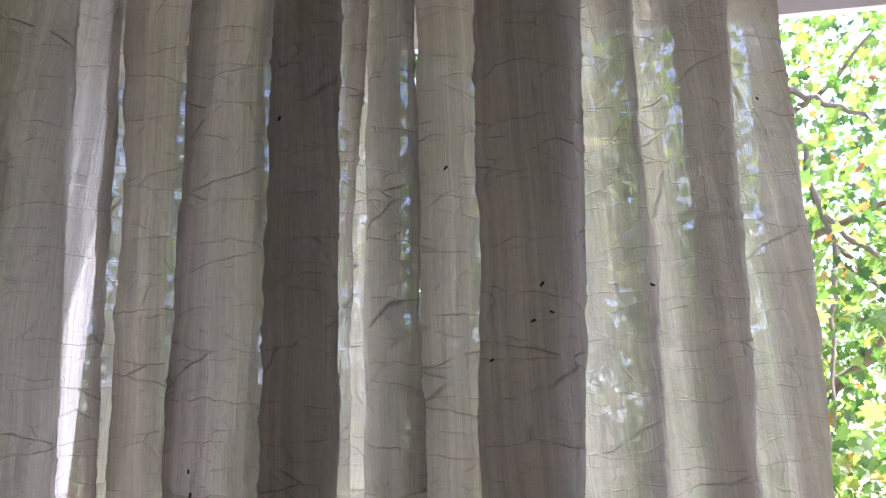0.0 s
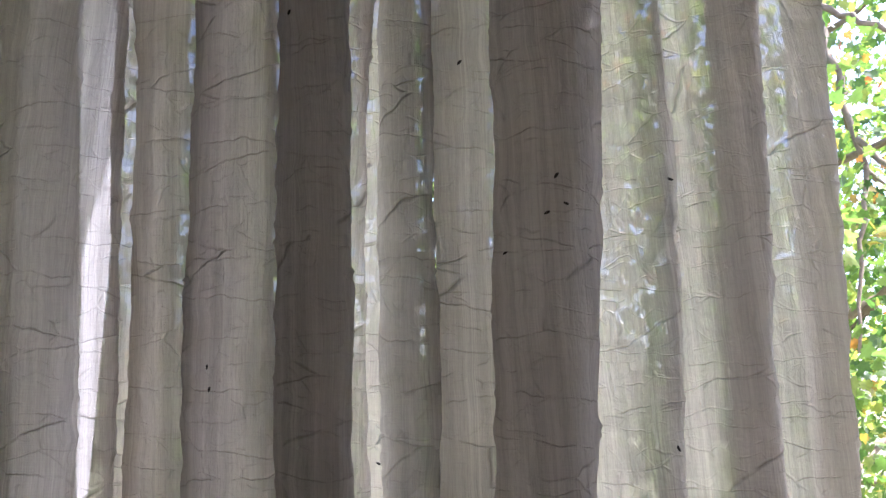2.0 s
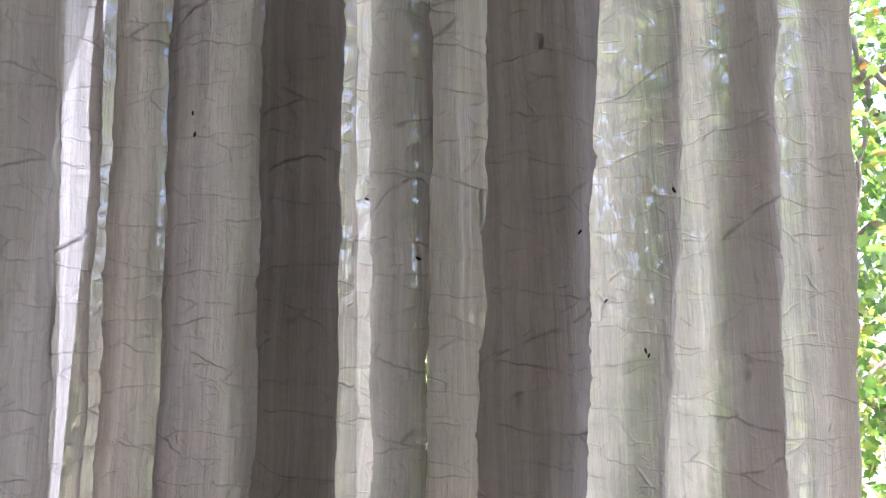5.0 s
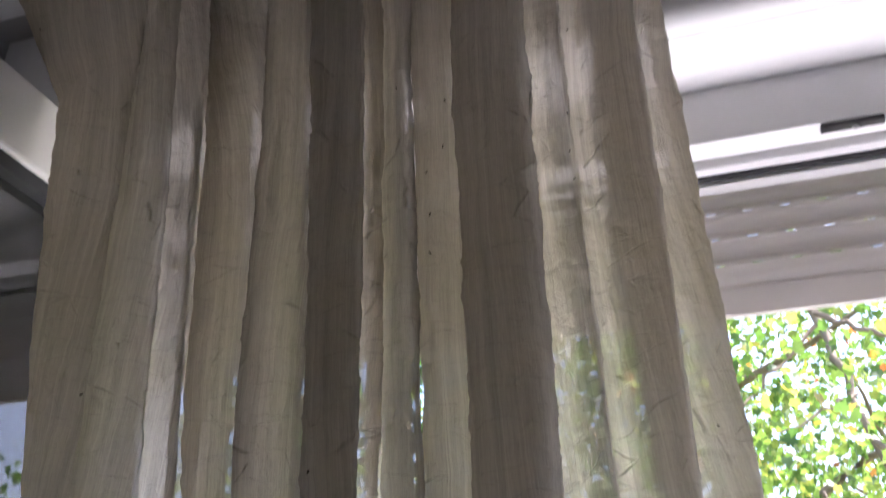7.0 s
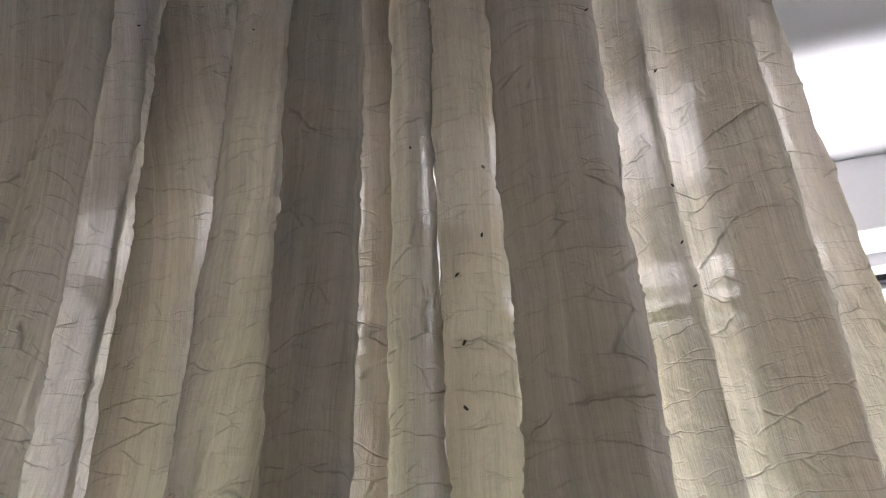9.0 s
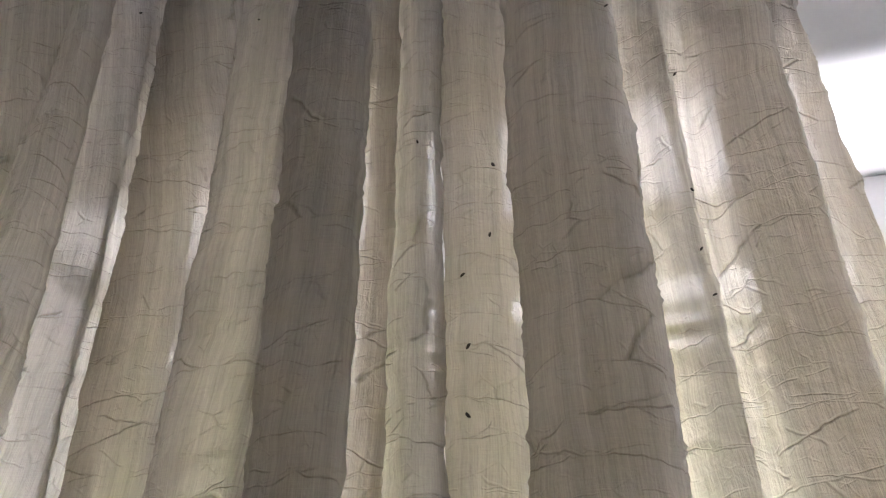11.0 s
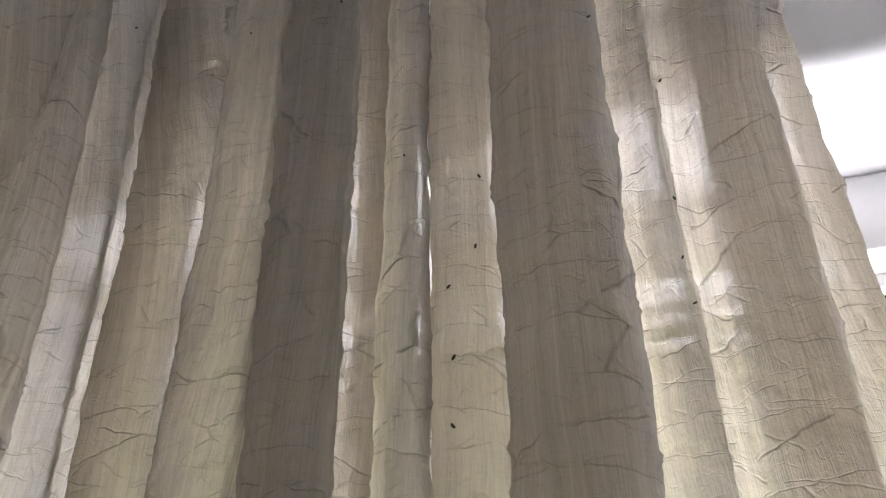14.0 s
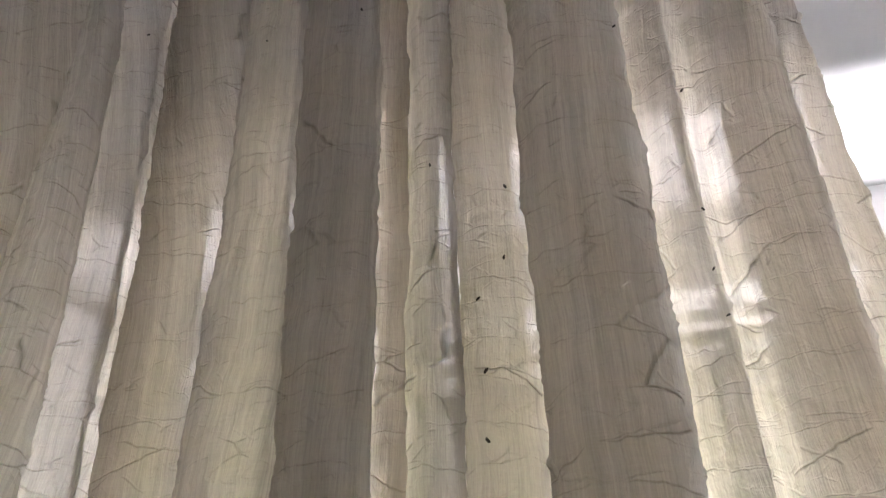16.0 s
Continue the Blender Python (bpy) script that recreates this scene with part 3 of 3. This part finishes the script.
right_curtain, RIGHT_CO = curtain("curtain", [
    ("Fr", "Hl", 0.92, 0.0, 0.626), ("Fr", "Hl", 0.40, 0.0, 0.621), ("Fr", "Fr", 0, 0.0010, 0.615), ("Fr", "Fr", 0, -0.0002, 0.609), ("Fr", "Hl", 0.25, 0.0, 0.606), ("Fr", "Hl", 0.8, 0.0, 0.611), ("Hl", "Hr", 0.25, 0.0, 0.640), ("Hl", "Hr", 0.64, 0.0, 0.652),
    ("Hl", "Hr", 0.40, 0.0, 0.625), ("Hl", "Hl", 0, 0.004, 0.604), ("Hl", "Hl", 0, 0.000, 0.584), ("Hl", "Hr", 0.35, 0.0, 0.560),
    ("Hl", "Hr", 0.7, 0.0, 0.559), ("Hr", "Hr", 0, -0.004, 0.570), ("Hr", "Hr", 0, 0.000, 0.588), ("Hl", "Hr", 0.72, 0.0, 0.610), ("Hl", "Hr", 0.42, 0.0, 0.632),
    ("Hl", "Hr", 0.85, 0.0, 0.646), ("Hr", "Ir", 0.20, 0.0, 0.640), ("Hr", "Ir", 0.65, 0.0, 0.626), ("Ir", "Ir", 0, -0.002, 0.622), ("Ir", "Ir", 0, 0.000, 0.630),
    ("Hr", "Ir", 0.88, 0.0, 0.640), ("Hr", "Ir", 0.82, 0.0, 0.645), ("Hr", "Ir", 0.88, 0.0, 0.650), ("Ir", "Jr", 0.15, 0.0, 0.655),
    ("Ir", "Jr", (0.50, 0.32), 0.0, 0.643), ("Ir", "Jr", 0.85, 0.0, 0.632), ("Jr", "Jr", 0, -0.001, 0.634), ("Jr", "Jr", 0, 0.000, 0.642),
    ("Ir", "Jr", (0.58, 0.44), 0.0, 0.654), ("Ir", "Jr", (0.50, 0.36), 0.0, 0.658), ("Ir", "Jr", (0.58, 0.44), 0.0, 0.663),
    ("Jr", "Kr", 0.10, 0.0, 0.668), ("Jr", "Kr", 0.60, 0.0, 0.672), ("Kr", "Kr", 0, -0.001, 0.673), ("Kr", "Kr", 0, 0.000, 0.676), ("Kr", "Kr", 0, -0.002, 0.679),
    ("Jr", "Kr", 0.65, 0.0, 0.680), ("Jr", "Kr", (0.36, 0.28), 0.0, 0.679)],
    "cream crinkled cotton voile curtain drawn back beside open window", 47, 5.0, False)

# slim ceiling track that carries the two panels
bm = bmesh.new()
box_into(bm, -1.0, 1.3, 0.52, 0.69, CEIL - 0.0115, CEIL - 0.001, 0.002)
tagged(part("curtain_track", bm, PVC), "slim white ceiling track above the curtains", "curtain track")

# dark specks of dirt that cling to the cloth: x and height
SPECKS = [(-0.189, 1.652), (-0.077, 1.626), (0.000, 1.527), (0.006, 1.509), (-0.006, 1.503), (-0.034, 1.478), (-0.257, 1.402), (-0.253, 1.386), (-0.122, 1.340), (0.072, 1.355), (0.019, 1.317), (0.029, 1.282), (0.058, 1.247), (-0.083, 1.301), (0.157, 1.703), (-0.444, 1.746), (-0.082, 2.073), (-0.084, 2.010), (-0.095, 1.877), (-0.096, 1.923), (0.011, 2.180), (-0.129, 2.079), (-0.288, 2.268), (-0.182, 2.235), (-0.415, 2.310), (-0.622, 2.263), (-0.101, 1.977), (0.050, 2.045), (0.049, 1.995), (0.052, 1.958), (0.054, 2.190), (0.070, 1.540), (0.056, 1.250)]
speck_bm = bmesh.new()
bmesh.ops.create_icosphere(speck_bm, subdivisions=2, radius=1.0)
for v in speck_bm.verts:
    v.co *= 1 + 0.35 * noise.noise(v.co * 1.7)
    v.co = Vector((v.co.x * 0.0009, v.co.y * 0.0006, v.co.z * 0.0019))
speck_me = bpy.data.meshes.new("speck")
speck_bm.to_mesh(speck_me)
speck_bm.free()
speck_me.materials.append(DIRT)
rng = random.Random(5)
for x, z in SPECKS:
    best = None
    for owner, co in ((left_curtain, LEFT_CO), (right_curtain, RIGHT_CO)):
        near = co[(np.abs(co[:, 0] - x) < 0.004) & (np.abs(co[:, 2] - z) < 0.004)]
        if len(near) and (best is None or near[:, 1].min() < best[1]):
            best = (owner, near[:, 1].min())
    if best:
        s = new("speck", speck_me)
        s.parent = best[0]
        s.matrix_basis = pose(x, best[1] - 0.0003, z, 0, rng.uniform(-70, 70), 0) @ Matrix.Scale(rng.uniform(0.85, 1.2), 4)

# ---- outside ----
tagged(box("ground", GRASS, -400, 400, OUT_Y + 0.95, 800, -0.6, -0.5), "dry grass ground outside, reaching far", "ground", kind="structure")
tagged(box("pavement", PAVING, -5, 5, OUT_Y + 0.001, OUT_Y + 0.949, -0.25, -0.02), "pale sunlit balcony paving outside the window", "pavement", kind="structure")


def tube(bm, points, radii, sides=9):
    rings = []
    for k, (p, r) in enumerate(zip(points, radii)):
        d = (points[min(k + 1, len(points) - 1)] - points[max(k - 1, 0)]).normalized()
        a = d.orthogonal().normalized()
        b = d.cross(a)
        rings.append([bm.verts.new(p + (a * math.cos(t) + b * math.sin(t)) * r * (1 + 0.12 * noise.noise(p * 9 + a * t))) for t in np.linspace(0, 2 * math.pi, sides, endpoint=False)])
    for r0, r1 in zip(rings, rings[1:]):
        for i in range(sides):
            bm.faces.new((r0[i], r0[(i + 1) % sides], r1[(i + 1) % sides], r1[i]))
    bm.faces.new(rings[-1])


def limb(start, way, length, r0, r1, bend, rng, steps=10):
    p, d = Vector(start), Vector(way).normalized()
    pts, rad = [p.copy()], [r0]
    for k in range(steps):
        d = (d + Vector((rng.uniform(-1, 1), rng.uniform(-1, 1), rng.uniform(-0.6, 0.8))) * bend).normalized()
        p = p + d * length / steps
        pts.append(p.copy())
        rad.append(r0 + (r1 - r0) * (k + 1) / steps)
    return pts, rad


# outline of a lobed plane-tree leaf, from the stalk round the tip
LOBES = [(0.0, 0.0), (0.20, -0.10), (0.42, -0.02), (0.34, 0.14), (0.58, 0.34), (0.36, 0.38), (0.40, 0.56), (0.20, 0.54), (0.0, 1.0)]


def leaf_cloud(count, spread, rng, sizes):
    """Leaves joined into one mesh. spread(): a place for each."""
    right = [(a, b) for a, b in LOBES]
    outline = right + [(-a, b) for a, b in right[-2:0:-1]]
    verts, faces = [], []
    for _ in range(count):
        at = spread()
        size = rng.uniform(*sizes)
        rot = Euler((rng.gauss(-0.9, 0.7), rng.gauss(0, 0.6), rng.uniform(0, 2 * math.pi))).to_matrix()
        base = len(verts)
        curl = rng.uniform(-0.25, 0.35)
        verts.append(tuple(at + rot @ (Vector((0, 0.35, 0.10 * curl)) * size)))
        for a, b in outline:
            verts.append(tuple(at + rot @ (Vector((a * 0.95, b, -curl * (a * a + 0.5 * (b - 0.4) ** 2))) * size)))
        k = len(outline)
        for i in range(k):
            faces.append((base, base + 1 + i, base + 1 + (i + 1) % k))
    return verts, faces


def tree(at, height, spread, count, label, seed, sizes=(0.035, 0.075), foliage=None):
    rng = random.Random(seed)
    t = thing("tree", at, label, "tree", "trees outside the window")
    bm = bmesh.new()
    pts, rad = limb(at, (0.05, 0.0, 1), height * 0.8, 0.11, 0.05, 0.10, rng, 14)
    tube(bm, pts, rad, 12)
    child(part("trunk", bm, BARK, smooth=True), t)
    ends = []
    for k in range(16):
        i = rng.randrange(4, len(pts) - 1)
        a = k * 2.4
        lp, lr = limb(pts[i], (math.cos(a), math.sin(a), rng.uniform(0.0, 0.7)), rng.uniform(0.9, 1.9), 0.028, 0.005, 0.22, rng)
        bm = bmesh.new()
        tube(bm, lp, lr, 7)
        child(part("branch", bm, BARK, smooth=True), t)
        ends += lp[2:]
    verts, faces = leaf_cloud(count, lambda: spread(rng, ends), rng, sizes)
    me = bpy.data.meshes.new("crown")
    me.from_pydata(verts, [], faces)
    me.materials.append(foliage or LEAF)
    child(new("crown", me), t)
    return t


def near_spread(rng, ends):
    if rng.random() < 0.005:                    # a low twig that hangs close to the window
        return Vector((rng.uniform(0.40, 0.85), rng.uniform(1.75, 2.15), rng.uniform(1.45, 2.12)))
    if rng.random() < 0.4:
        p = rng.choice(ends)
        return p + Vector((rng.gauss(0, 0.25), rng.gauss(0, 0.25), rng.gauss(-0.05, 0.25)))
    return Vector((rng.uniform(-1.6, 1.35), rng.uniform(2.7, 5.2), rng.uniform(0.1, 3.9)))


def far_spread(rng, ends):
    return Vector((rng.uniform(-4.5, 2.2), rng.uniform(5.0, 7.5), rng.uniform(-0.3, 5.0) * rng.uniform(0.6, 1.0)))


def left_spread(rng, ends):
    return Vector((rng.uniform(-3.6, 0.15), rng.uniform(2.9, 4.6), rng.uniform(0.0, 5.6)))


near = tree((0.50, 3.6, -0.5), 4.6, near_spread, 17000, "leafy plane tree with green and yellowing lobed leaves", 3, (0.028, 0.06))
# the second tree is an added blocker: it cuts daylight behind the left folds
tree((-1.6, 3.8, -0.5), 4.8, left_spread, 13500, "dense dark-leaved tree added to dim the light behind the left folds", 8, foliage=DARK_LEAF)
tree((1.6, 6.0, -0.5), 4.2, far_spread, 9500, "farther plane tree with dense sunlit foliage", 21, (0.06, 0.11))

# bare limbs of the nearer tree that cross the open window
limb_rng = random.Random(12)
for start, end, thick in (((0.60, 3.55, 3.10), (0.70, 3.15, 2.20), 0.021), ((0.55, 3.02, 2.70), (0.20, 2.88, 2.33), 0.008), ((0.57, 3.10, 2.78), (0.86, 2.98, 2.56), 0.013),
                          ((0.66, 3.18, 2.48), (0.36, 2.95, 2.30), 0.007), ((0.68, 3.16, 2.30), (0.95, 2.80, 1.85), 0.012), ((0.70, 3.15, 2.20), (0.60, 2.90, 1.55), 0.010)):
    a, b = Vector(start), Vector(end)
    pts = [a.lerp(b, k / 9) + Vector([limb_rng.uniform(-1, 1) * 0.016 * math.sin(math.pi * k / 9) for _ in range(3)]) for k in range(10)]
    bm = bmesh.new()
    tube(bm, pts, [thick * (1 - 0.055 * k) for k in range(10)], 8)
    child(part("branch", bm, BARK, smooth=True), near)
